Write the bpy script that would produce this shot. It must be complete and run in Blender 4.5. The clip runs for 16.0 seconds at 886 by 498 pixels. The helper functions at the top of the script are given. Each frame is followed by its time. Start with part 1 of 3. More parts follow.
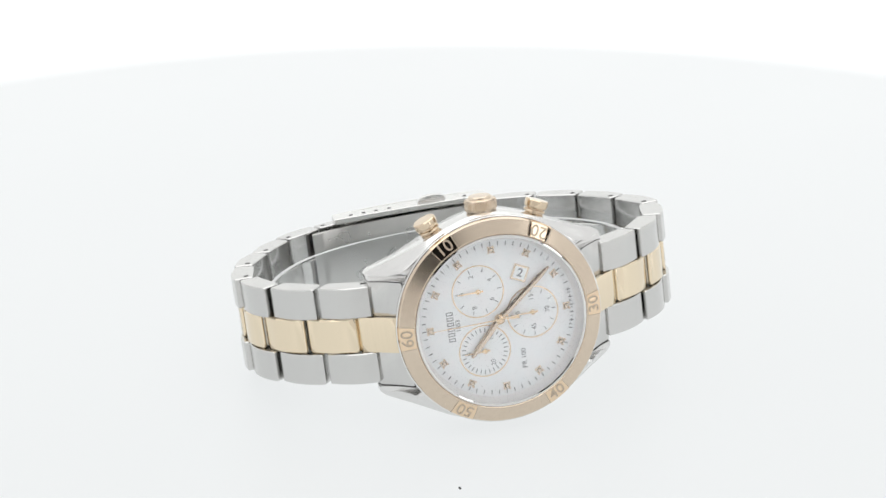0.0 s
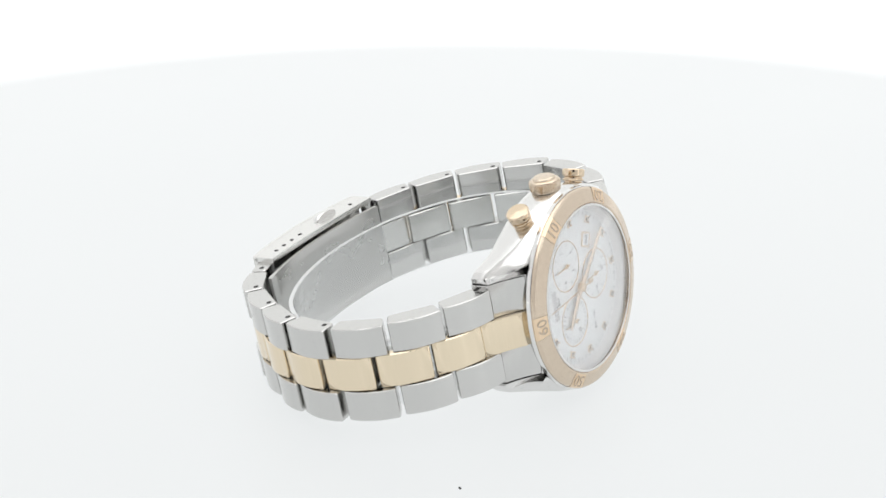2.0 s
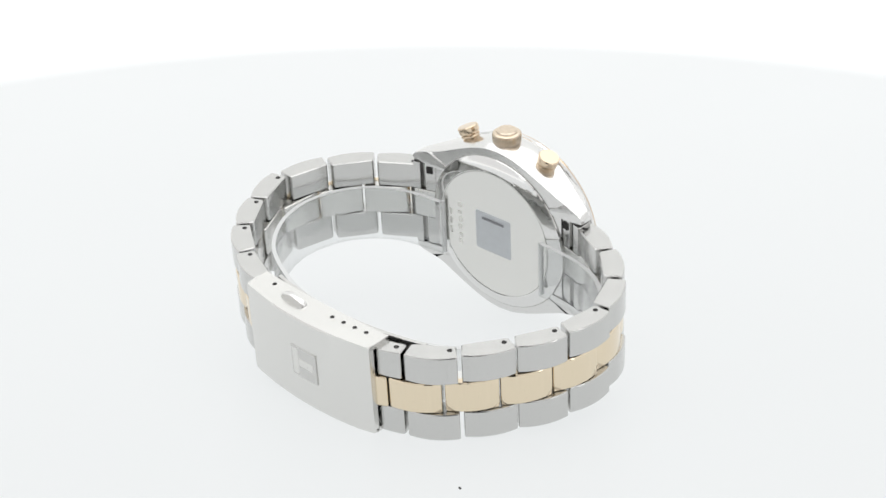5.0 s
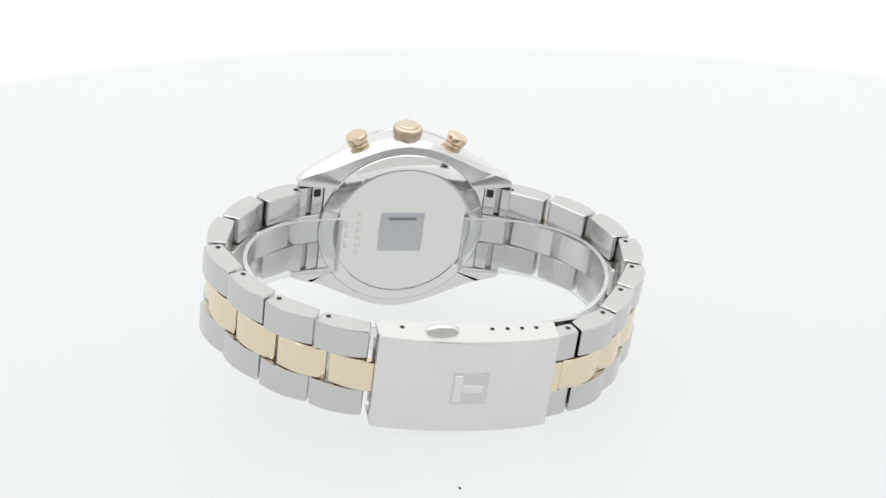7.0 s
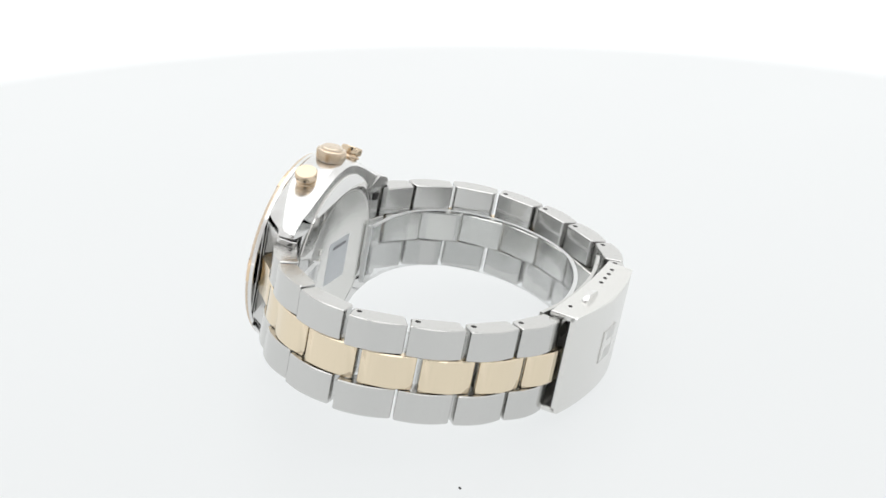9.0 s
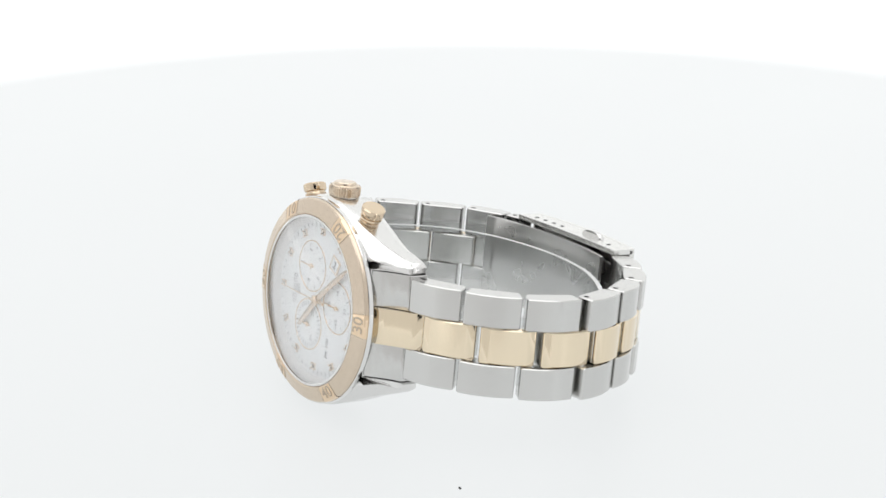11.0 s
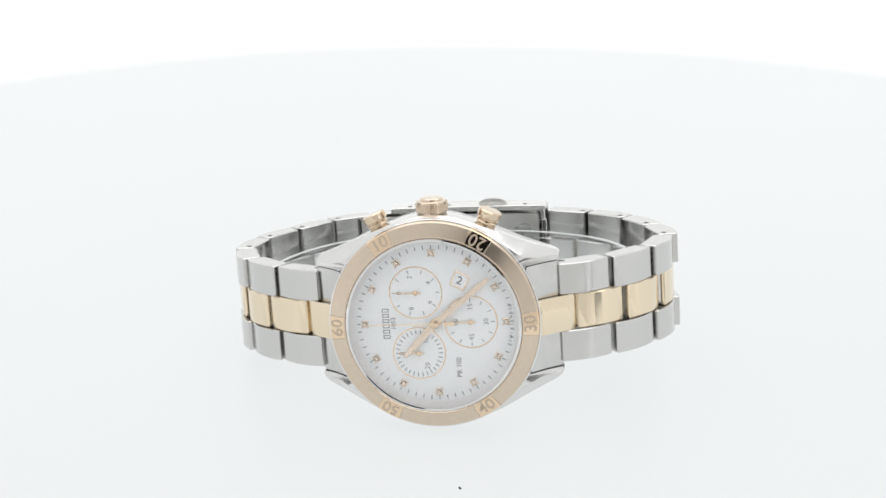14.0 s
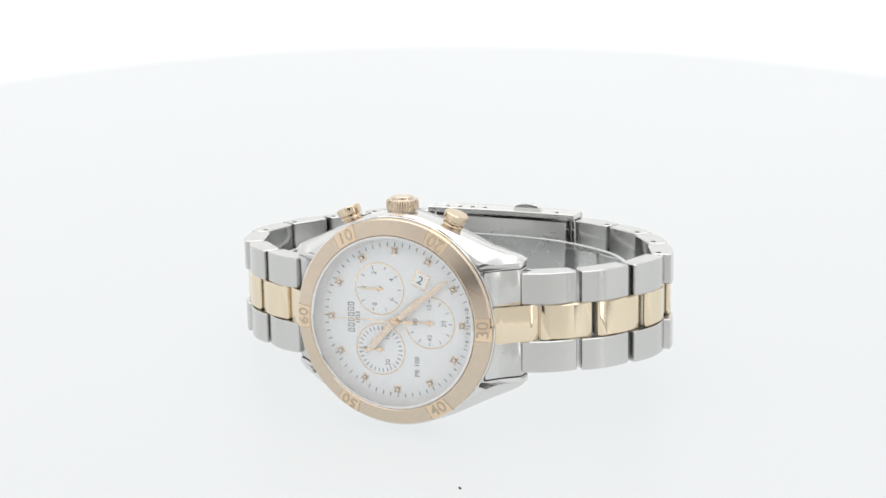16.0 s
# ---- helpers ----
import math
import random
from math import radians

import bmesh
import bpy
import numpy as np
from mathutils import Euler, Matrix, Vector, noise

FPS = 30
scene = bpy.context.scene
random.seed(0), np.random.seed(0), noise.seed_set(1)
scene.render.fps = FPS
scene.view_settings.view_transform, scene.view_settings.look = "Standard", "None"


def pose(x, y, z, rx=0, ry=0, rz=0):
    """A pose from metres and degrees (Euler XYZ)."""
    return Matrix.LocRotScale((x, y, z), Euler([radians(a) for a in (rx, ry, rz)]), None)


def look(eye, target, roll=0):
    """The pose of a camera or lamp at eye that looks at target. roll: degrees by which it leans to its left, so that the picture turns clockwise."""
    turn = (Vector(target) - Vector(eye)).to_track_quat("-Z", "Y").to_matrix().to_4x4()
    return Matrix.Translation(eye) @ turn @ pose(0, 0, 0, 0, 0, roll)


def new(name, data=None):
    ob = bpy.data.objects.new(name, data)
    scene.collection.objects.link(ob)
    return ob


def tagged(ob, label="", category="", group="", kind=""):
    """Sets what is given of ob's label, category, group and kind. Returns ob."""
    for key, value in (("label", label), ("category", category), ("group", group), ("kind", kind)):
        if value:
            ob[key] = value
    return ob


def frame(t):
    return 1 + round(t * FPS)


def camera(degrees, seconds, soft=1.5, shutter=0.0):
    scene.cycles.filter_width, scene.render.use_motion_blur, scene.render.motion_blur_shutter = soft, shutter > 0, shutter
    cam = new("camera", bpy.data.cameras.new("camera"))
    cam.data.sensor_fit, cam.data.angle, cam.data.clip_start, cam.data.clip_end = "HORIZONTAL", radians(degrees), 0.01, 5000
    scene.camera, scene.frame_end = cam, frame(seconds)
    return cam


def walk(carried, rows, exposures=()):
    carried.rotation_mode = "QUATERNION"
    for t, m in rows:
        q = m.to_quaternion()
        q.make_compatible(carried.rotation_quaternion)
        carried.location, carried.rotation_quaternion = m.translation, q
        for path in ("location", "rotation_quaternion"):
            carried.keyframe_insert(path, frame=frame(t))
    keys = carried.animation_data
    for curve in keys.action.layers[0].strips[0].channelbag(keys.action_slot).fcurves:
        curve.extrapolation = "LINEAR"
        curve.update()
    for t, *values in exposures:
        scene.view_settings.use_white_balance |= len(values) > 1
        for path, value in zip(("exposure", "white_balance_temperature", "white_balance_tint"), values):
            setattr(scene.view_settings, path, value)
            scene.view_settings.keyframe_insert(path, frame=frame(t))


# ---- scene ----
# A ladies' chronograph turning on a lit white photo table in a light tent.
MM = 0.001


def theta_rows():
    """Turn of the watch in degrees, second by second."""
    return ((0.0, 20.65), (0.5, 29.0), (1.0, 39.4), (1.5, 50.8), (2.0, 63.1), (2.5, 76.2), (3.0, 89.8), (3.5, 103.3),
            (4.2, 122.2), (5.0, 143.9), (5.8, 165.7), (6.5, 184.7), (7.0, 198.3), (7.5, 211.9), (8.2, 231.2),
            (8.9, 251.1), (9.6, 271.4), (10.3, 291.0), (10.5, 296.3), (11.0, 309.4), (11.5, 320.7), (12.0, 330.8),
            (12.5, 339.5), (13.0, 347.0), (13.5, 353.0), (14.0, 357.7), (14.4, 360.7), (14.5, 360.0), (15.0, 355.9),
            (15.5, 350.6), (16.0, 343.8))


# ---- camera ----
EYE = Vector((0.0, -0.31306, 0.1501))
PITCH, YAW = radians(22.08), radians(0.12)
AHEAD = Vector((math.sin(YAW) * math.cos(PITCH), math.cos(YAW) * math.cos(PITCH), -math.sin(PITCH)))
cam = camera(28.4, 16.0, soft=1.6)
CAM_POSE = look(EYE, EYE + AHEAD, 0.10)
walk(cam, [(0.0, CAM_POSE), (16.0, CAM_POSE)])

# pose of the watch on the table: x to six o'clock, y to three o'clock (up), z out of the dial
AZ, EL, PHASE = radians(-6.27), radians(9.38), radians(4.97)
_n = Vector((math.sin(AZ) * math.cos(EL), -math.cos(AZ) * math.cos(EL), math.sin(EL)))
_a = Vector((math.cos(AZ), math.sin(AZ), 0))
_b = _n.cross(_a)
_x = _a * math.cos(PHASE) + _b * math.sin(PHASE)
_y = _n.cross(_x)
WATCH = Matrix(((_x.x, _y.x, _n.x, 0.0004), (_x.y, _y.y, _n.y, -0.02895), (_x.z, _y.z, _n.z, 0.02067), (0, 0, 0, 1)))

# ---- world and light ----
world = bpy.data.worlds.new("studio")
scene.world = world
world.use_nodes = True
world.node_tree.nodes["Background"].inputs[0].default_value = (0.95, 0.98, 1, 1)
world.node_tree.nodes["Background"].inputs[1].default_value = 0.3
scene.view_settings.exposure = 0.0


# ---- materials ----
def nodes_of(name):
    m = bpy.data.materials.new(name)
    m.use_nodes = True
    nt = m.node_tree
    return m, nt, nt.nodes["Principled BSDF"]


def node(nt, kind, **values):
    n = nt.nodes.new(kind)
    for k, v in values.items():
        n.inputs[k].default_value = v
    return n


def metal(name, colour, rough, grain=(1, 1, 1), depth=0.0, vary=0.05, fine=3000.0, brushed=0.0):
    """Metal with stretched grain, faint stains and uneven gloss; brushed: sheen drawn out across the strokes, which run along x."""
    m, nt, b = nodes_of(name)
    b.inputs["Metallic"].default_value = 1
    tc = node(nt, "ShaderNodeTexCoord")
    mp = nt.nodes.new("ShaderNodeMapping")
    mp.inputs["Scale"].default_value = grain
    nt.links.new(tc.outputs["Object"], mp.inputs[0])
    fine_n = node(nt, "ShaderNodeTexNoise", Scale=fine, Detail=3.0)
    nt.links.new(mp.outputs[0], fine_n.inputs["Vector"])
    big = node(nt, "ShaderNodeTexNoise", Scale=160.0, Detail=2.0)
    nt.links.new(tc.outputs["Object"], big.inputs["Vector"])
    mix = node(nt, "ShaderNodeMix")
    mix.data_type = "RGBA"
    mix.inputs["A"].default_value = (*[c * (1 - vary) for c in colour], 1)
    mix.inputs["B"].default_value = (*[min(1, c * (1 + vary)) for c in colour], 1)
    nt.links.new(fine_n.outputs[0], mix.inputs["Factor"])
    nt.links.new(mix.outputs["Result"], b.inputs["Base Color"])
    ramp = node(nt, "ShaderNodeMapRange")
    ramp.inputs["To Min"].default_value, ramp.inputs["To Max"].default_value = rough * 0.8, rough * 1.25
    nt.links.new(big.outputs[0], ramp.inputs["Value"])
    nt.links.new(ramp.outputs[0], b.inputs["Roughness"])
    if brushed:
        way = nt.nodes.new("ShaderNodeTangent")
        way.direction_type, way.axis = "RADIAL", "Y"
        nt.links.new(way.outputs[0], b.inputs["Tangent"])
        b.inputs["Anisotropic"].default_value, b.inputs["Anisotropic Rotation"].default_value = brushed, 0.25
    if depth:
        bump = node(nt, "ShaderNodeBump", Strength=depth, Distance=0.00002)
        nt.links.new(fine_n.outputs[0], bump.inputs["Height"])
        nt.links.new(bump.outputs[0], b.inputs["Normal"])
    return m


def plain(name, colour, rough=0.5, metallic=0.0, spread=0.06, scale=600.0):
    m, nt, b = nodes_of(name)
    tc = node(nt, "ShaderNodeTexCoord")
    nz = node(nt, "ShaderNodeTexNoise", Scale=scale, Detail=3.0)
    nt.links.new(tc.outputs["Object"], nz.inputs["Vector"])
    mix = node(nt, "ShaderNodeMix")
    mix.data_type = "RGBA"
    mix.inputs["A"].default_value = (*[c * (1 - spread) for c in colour], 1)
    mix.inputs["B"].default_value = (*[min(1, c * (1 + spread)) for c in colour], 1)
    nt.links.new(nz.outputs[0], mix.inputs["Factor"])
    nt.links.new(mix.outputs["Result"], b.inputs["Base Color"])
    b.inputs["Roughness"].default_value, b.inputs["Metallic"].default_value = rough, metallic
    return m


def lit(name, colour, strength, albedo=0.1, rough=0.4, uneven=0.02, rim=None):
    """White sheet glowing by emission, no lamps behind; rim: brighter ramp painted between two radii."""
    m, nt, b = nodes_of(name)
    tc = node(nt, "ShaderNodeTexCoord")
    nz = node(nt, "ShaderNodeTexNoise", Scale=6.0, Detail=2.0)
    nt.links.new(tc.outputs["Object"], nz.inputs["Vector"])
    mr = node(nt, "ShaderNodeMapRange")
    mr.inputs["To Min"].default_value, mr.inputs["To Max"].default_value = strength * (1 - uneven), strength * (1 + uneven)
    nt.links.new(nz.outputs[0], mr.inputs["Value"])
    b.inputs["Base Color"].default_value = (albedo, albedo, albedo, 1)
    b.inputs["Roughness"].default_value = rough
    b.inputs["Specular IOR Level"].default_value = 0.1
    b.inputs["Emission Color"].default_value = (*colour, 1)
    # extra emission painted towards the edge, so its outline fades
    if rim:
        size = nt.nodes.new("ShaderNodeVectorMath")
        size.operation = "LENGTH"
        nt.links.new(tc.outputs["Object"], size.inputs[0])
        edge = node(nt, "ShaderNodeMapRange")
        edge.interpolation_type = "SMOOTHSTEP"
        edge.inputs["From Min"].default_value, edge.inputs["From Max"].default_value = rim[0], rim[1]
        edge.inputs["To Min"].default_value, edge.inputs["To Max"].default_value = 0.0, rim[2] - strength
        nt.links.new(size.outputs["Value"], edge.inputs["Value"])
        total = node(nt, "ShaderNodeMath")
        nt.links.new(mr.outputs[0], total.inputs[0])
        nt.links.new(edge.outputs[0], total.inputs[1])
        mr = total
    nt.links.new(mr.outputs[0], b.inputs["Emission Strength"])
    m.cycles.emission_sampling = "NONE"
    return m


def clear(name, ior, rough, tint=(1, 1, 1), most=0.75, bend=2.8):
    """Clear sheet: straight through, glossier at grazing angles."""
    m = bpy.data.materials.new(name)
    m.use_nodes = True
    nt = m.node_tree
    nt.nodes.remove(nt.nodes["Principled BSDF"])
    out = nt.nodes["Material Output"]
    see = node(nt, "ShaderNodeBsdfTransparent")
    see.inputs[0].default_value = (*tint, 1)
    gloss = node(nt, "ShaderNodeBsdfGlossy", Roughness=rough)
    face = node(nt, "ShaderNodeLayerWeight", Blend=0.5)
    power = node(nt, "ShaderNodeMath")
    power.operation = "POWER"
    power.inputs[1].default_value = bend
    nt.links.new(face.outputs["Facing"], power.inputs[0])
    fac = node(nt, "ShaderNodeMapRange")
    fac.inputs["To Min"].default_value, fac.inputs["To Max"].default_value = ((ior - 1) / (ior + 1)) ** 2, most
    nt.links.new(power.outputs[0], fac.inputs["Value"])
    mix = node(nt, "ShaderNodeMixShader")
    nt.links.new(fac.outputs[0], mix.inputs[0])
    nt.links.new(see.outputs[0], mix.inputs[1])
    nt.links.new(gloss.outputs[0], mix.inputs[2])
    nt.links.new(mix.outputs[0], out.inputs["Surface"])
    return m


def glass(name, ior, tint=(1, 1, 1)):
    m, nt, b = nodes_of(name)
    b.inputs["Base Color"].default_value = (*tint, 1)
    b.inputs["Transmission Weight"].default_value = 1
    b.inputs["IOR"].default_value, b.inputs["Roughness"].default_value = ior, 0.0
    return m


STEEL = (0.605, 0.602, 0.59)
GOLD = (0.80, 0.69, 0.525)
steel_brushed = metal("brushed_steel", STEEL, 0.19, (5, 0.12, 1), 0.0, 0.025, 1000.0, 0.4)
steel_polished = metal("polished_steel", (0.76, 0.755, 0.745), 0.06)
steel_case = metal("fine_polished_steel", (0.73, 0.725, 0.715), 0.19)
steel_satin = metal("satin_steel", (0.74, 0.735, 0.715), 0.24, (5, 0.12, 1), 0.0, 0.004, 400.0)
steel_blade = metal("dull_blade_steel", (0.60, 0.595, 0.58), 0.28)
steel_back = metal("fine_satin_steel", (0.75, 0.745, 0.72), 0.20, vary=0.015)
# for joint lines, and for shade filled into the end link slots
steel_seam_shade = metal("dark_seam_shade_steel", (0.50, 0.495, 0.48), 0.35)
gold_polished = metal("polished_rose_gold", GOLD, 0.11, (5, 0.12, 1), 0.0, 0.03, 1000.0)
gold_brushed = metal("brushed_rose_gold", (0.66, 0.56, 0.452), 0.22, (1, 1, 1), 0.1, 0.05, 900.0)
gold_crown = metal("satin_rose_gold", (0.70, 0.595, 0.475), 0.20)
gold_pusher = metal("polished_deep_rose_gold", (0.70, 0.575, 0.43), 0.09)
gold_mirror = metal("mirror_rose_gold", (0.79, 0.625, 0.455), 0.03)
gold_hand = metal("hand_rose_gold", (0.81, 0.69, 0.575), 0.22)
gold_pale = metal("pale_rose_gold", (0.84, 0.73, 0.615), 0.24)
gold_matte = metal("matte_rose_gold", (0.55, 0.46, 0.365), 0.5, (1, 1, 1), 0.3)
# near-black colour standing for the shade inside holes, slots and joints
gap_shade = plain("painted_gap_shade", (0.015, 0.014, 0.013), 0.7)
print_light = plain("pale_grey_print", (0.36, 0.365, 0.38), 0.6)
print_grey = plain("grey_print", (0.22, 0.225, 0.24), 0.6)
pearl = plain("mother_of_pearl", (0.88, 0.90, 0.915), 0.25, 0.0, 0.04, 260.0)
for _mix in [n for n in pearl.node_tree.nodes if n.type == "MIX"]:
    _mix.inputs["A"].default_value = (0.89, 0.95, 0.97, 1)
    _mix.inputs["B"].default_value = (0.97, 0.95, 0.965, 1)
rehaut_m = plain("silvered_flange", (0.90, 0.89, 0.89), 0.35, 0.0)
sticker_m = plain("grey_sticker_film", (0.53, 0.555, 0.58), 0.45)
etch = plain("etched_steel", (0.80, 0.79, 0.76), 0.55, 0.8)
gem_m = glass("diamond", 2.0)
crystal_m = clear("sapphire_crystal", 1.36, 0.0, most=1.0, bend=2.5)
cushion_m = clear("clear_plastic", 1.75, 0.13, (0.95, 0.955, 0.955))
cushion_rim_m = plain("frosted_plastic_edge", (0.66, 0.67, 0.67), 0.3)
black_body = plain("black_camera_paint", (0.010, 0.010, 0.011), 0.9)
black_body.node_tree.nodes["Principled BSDF"].inputs["Specular IOR Level"].default_value = 0.1
dust_m = plain("dark_dust", (0.03, 0.03, 0.03), 0.9)


# ---- mesh helpers, in millimetres ----
def finish(bm, material, angle=32):
    bmesh.ops.recalc_face_normals(bm, faces=bm.faces)
    bmesh.ops.scale(bm, vec=(MM, MM, MM), verts=bm.verts)
    me = bpy.data.meshes.new("mesh")
    bm.to_mesh(me)
    bm.free()
    me.materials.append(material)
    me.polygons.foreach_set("use_smooth", [True] * len(me.polygons))
    me.set_sharp_from_angle(angle=radians(angle))
    return me


def part(name, mesh, parent, label="", m=None):
    """One mesh object under a thing or part."""
    ob = new(name, mesh)
    ob.parent = parent
    if m is not None:
        ob.matrix_basis = m
    return tagged(ob, label)


def at(x, y, z, rz=0.0, rx=0.0, ry=0.0):
    return pose(x * MM, y * MM, z * MM, rx, ry, rz)


def frame3(o, ex, ey, ez):
    return Matrix(((ex[0], ey[0], ez[0], o[0] * MM), (ex[1], ey[1], ez[1], o[1] * MM),
                   (ex[2], ey[2], ez[2], o[2] * MM), (0, 0, 0, 1)))


def bridge(bm, loops, close=True, caps=(True, True)):
    """Skin between loops of equal length."""
    rows = [[bm.verts.new(p) for p in loop] for loop in loops]
    n = len(rows[0])
    for a, b in zip(rows, rows[1:]):
        for i in range(n if close else n - 1):
            j = (i + 1) % n
            bm.faces.new((a[i], a[j], b[j], b[i]))
    if caps[0]:
        bm.faces.new(rows[0])
    if caps[1]:
        bm.faces.new(rows[-1])
    return rows


def lathe(profile, material, seg=96, caps=(True, True), angle=32, closed=False):
    """Turned form about z: profile of (radius, height)."""
    bm = bmesh.new()
    loops = [[(r * math.cos(2 * math.pi * i / seg), r * math.sin(2 * math.pi * i / seg), z) for i in range(seg)] for r, z in profile]
    if closed:
        loops.append(loops[0])
        bridge(bm, loops, caps=(False, False))
        bmesh.ops.remove_doubles(bm, verts=bm.verts, dist=1e-5)
    else:
        bridge(bm, loops, caps=caps)
    return finish(bm, material, angle)


def prism(profile, y0, y1, bevel, material, angle=32):
    """Profile in x and z drawn out along y, with bevelled ends."""
    cx = sum(p[0] for p in profile) / len(profile)
    cz = sum(p[1] for p in profile) / len(profile)
    hx = max(abs(p[0] - cx) for p in profile)
    hz = max(abs(p[1] - cz) for p in profile)
    small = [(cx + (x - cx) * (1 - bevel / hx), cz + (z - cz) * (1 - bevel / hz)) for x, z in profile]
    bm = bmesh.new()
    bridge(bm, [[(x, y, z) for x, z in loop] for y, loop in
                ((y0, small), (y0 + bevel, profile), (y1 - bevel, profile), (y1, small))])
    return finish(bm, material, angle)


def rounded(x0, x1, z0, z1, r, dome=0.0, steps=4, across=7):
    """Rounded rectangle in x, z; the z1 side bulges by dome."""
    pts = []
    for cx, cz, a0 in ((x1 - r, z0 + r, -90), (x1 - r, z1 - r, 0)):
        pts += [(cx + r * math.cos(radians(a0 + 90 * k / steps)), cz + r * math.sin(radians(a0 + 90 * k / steps))) for k in range(steps + 1)]
    for k in range(1, across):
        f = k / across
        pts.append((x1 - r + (x0 - x1 + 2 * r) * f, z1 + dome * (1 - (2 * f - 1) ** 2)))
    for cx, cz, a0 in ((x0 + r, z1 - r, 90), (x0 + r, z0 + r, 180)):
        pts += [(cx + r * math.cos(radians(a0 + 90 * k / steps)), cz + r * math.sin(radians(a0 + 90 * k / steps))) for k in range(steps + 1)]
    return pts


def outline_plate(pts, z0, z1, bevel, material):
    """Flat plate from an outline in x, y."""
    cx = sum(p[0] for p in pts) / len(pts)
    cy = sum(p[1] for p in pts) / len(pts)
    small = []
    for x, y in pts:
        d = math.hypot(x - cx, y - cy) or 1
        small.append((x - (x - cx) / d * bevel, y - (y - cy) / d * bevel))
    bm = bmesh.new()
    bridge(bm, [[(x, y, z0) for x, y in pts], [(x, y, z1 - bevel) for x, y in pts], [(x, y, z1) for x, y in small]])
    return finish(bm, material)


def lettering(text, size, depth, material, offset=0.0):
    """Raised or printed characters as a mesh, centred."""
    cu = bpy.data.curves.new("characters", "FONT")
    cu.body, cu.size, cu.extrude, cu.offset = text, size * MM, depth * MM, offset * MM
    cu.align_x, cu.align_y, cu.resolution_u = "CENTER", "CENTER", 3
    ob = bpy.data.objects.new("characters", cu)
    scene.collection.objects.link(ob)
    me = bpy.data.meshes.new_from_object(ob.evaluated_get(bpy.context.evaluated_depsgraph_get()))
    bpy.data.objects.remove(ob)
    bpy.data.curves.remove(cu)
    me.materials.clear()
    me.materials.append(material)
    return me


def dial_pos(minute, r):
    a = radians(6 * (30 - minute))
    return r * math.cos(a), r * math.sin(a)


def upright(x, y, z, turn=0.0):
    """Pose of print that reads upright to twelve o'clock, turned clockwise by turn."""
    return at(x, y, z, 90 - turn)


# ---- the lit table and the tent ----
def build_tent():
    # the round table top, with a painted bright rim that softens its edge
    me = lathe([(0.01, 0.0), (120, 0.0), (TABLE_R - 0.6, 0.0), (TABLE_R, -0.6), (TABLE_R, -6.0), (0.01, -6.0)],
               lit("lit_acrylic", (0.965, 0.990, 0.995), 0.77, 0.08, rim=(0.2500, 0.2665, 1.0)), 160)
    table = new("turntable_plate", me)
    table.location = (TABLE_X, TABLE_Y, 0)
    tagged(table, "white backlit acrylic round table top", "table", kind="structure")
    white = lit("lit_white_cloth", (0.99, 1.0, 0.99), 1.0, 0.1)
    bm = bmesh.new()
    bmesh.ops.create_grid(bm, x_segments=2, y_segments=2, size=900)
    ground = new("ground", finish(bm, white))
    ground.location = (0, 0, -0.03)
    tagged(ground, "white lit cloth under the table", "ground", kind="structure")

    def wall(name, w, h, m, mat, label):
        bm = bmesh.new()
        bmesh.ops.create_cube(bm, size=1)
        bmesh.ops.scale(bm, vec=(w, h, 6), verts=bm.verts)
        ob = new(name, finish(bm, mat))
        ob.matrix_basis = m
        tagged(ob, label, "tent wall", kind="structure")

    # unseen cloths glow by emission, strengths set to brighten dial and steel
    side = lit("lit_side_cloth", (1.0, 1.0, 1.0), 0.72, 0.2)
    front = lit("dim_glow_front_cloth", (1.0, 0.99, 0.975), 0.56, 0.2)
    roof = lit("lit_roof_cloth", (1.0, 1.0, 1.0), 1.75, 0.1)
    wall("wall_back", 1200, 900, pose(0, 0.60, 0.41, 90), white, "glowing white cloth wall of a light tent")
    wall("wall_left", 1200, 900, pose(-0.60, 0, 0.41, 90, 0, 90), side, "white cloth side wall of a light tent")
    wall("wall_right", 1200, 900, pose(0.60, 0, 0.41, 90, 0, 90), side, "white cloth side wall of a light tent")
    wall("wall_front", 1200, 900, pose(0, -0.60, 0.41, 90), front, "dimly glowing white cloth front wall of a light tent")
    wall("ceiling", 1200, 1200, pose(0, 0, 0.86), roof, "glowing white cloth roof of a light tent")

    # a standing strip light beside the camera
    strip = new("strip_light")
    strip.matrix_basis = pose(0.400, -0.345, -0.03, 0, 0, 49)
    tagged(strip, "tall narrow white studio strip light", "lamp")
    part("housing", prism(rounded(-34, 34, 20, 520, 6), 0, 30, 2, black_body), strip, "black housing", at(0, -30, 0))
    part("diffuser", prism(rounded(-26, 26, 28, 512, 4), 0, 4, 1, lit("strip_diffuser", (1, 1, 1), 1.9, 0.3)), strip, "glowing white diffuser", at(0, 0.5, 0))
    part("foot", prism(rounded(-60, 60, 0, 22, 4), -50, 30, 2, black_body), strip, "black foot")

    # the film camera, seen only as a dark reflection
    rig = new("film_camera")
    rig.matrix_basis = CAM_POSE
    tagged(rig, "black film camera with a wide lens", "camera")
    part("lens", lathe([(0.01, 20), (30, 20), (34, 18), (35, 60), (38, 70), (38, 110), (0.01, 110)], black_body, 48), rig, "black lens barrel")
    bm = bmesh.new()
    bmesh.ops.create_cube(bm, size=1)
    bmesh.ops.scale(bm, vec=(205, 150, 60), verts=bm.verts)
    bmesh.ops.translate(bm, vec=(0, 0, 140), verts=bm.verts)
    bmesh.ops.bevel(bm, geom=bm.edges[:], offset=8, segments=2, affect="EDGES")
    part("body", finish(bm, black_body), rig, "black camera body")

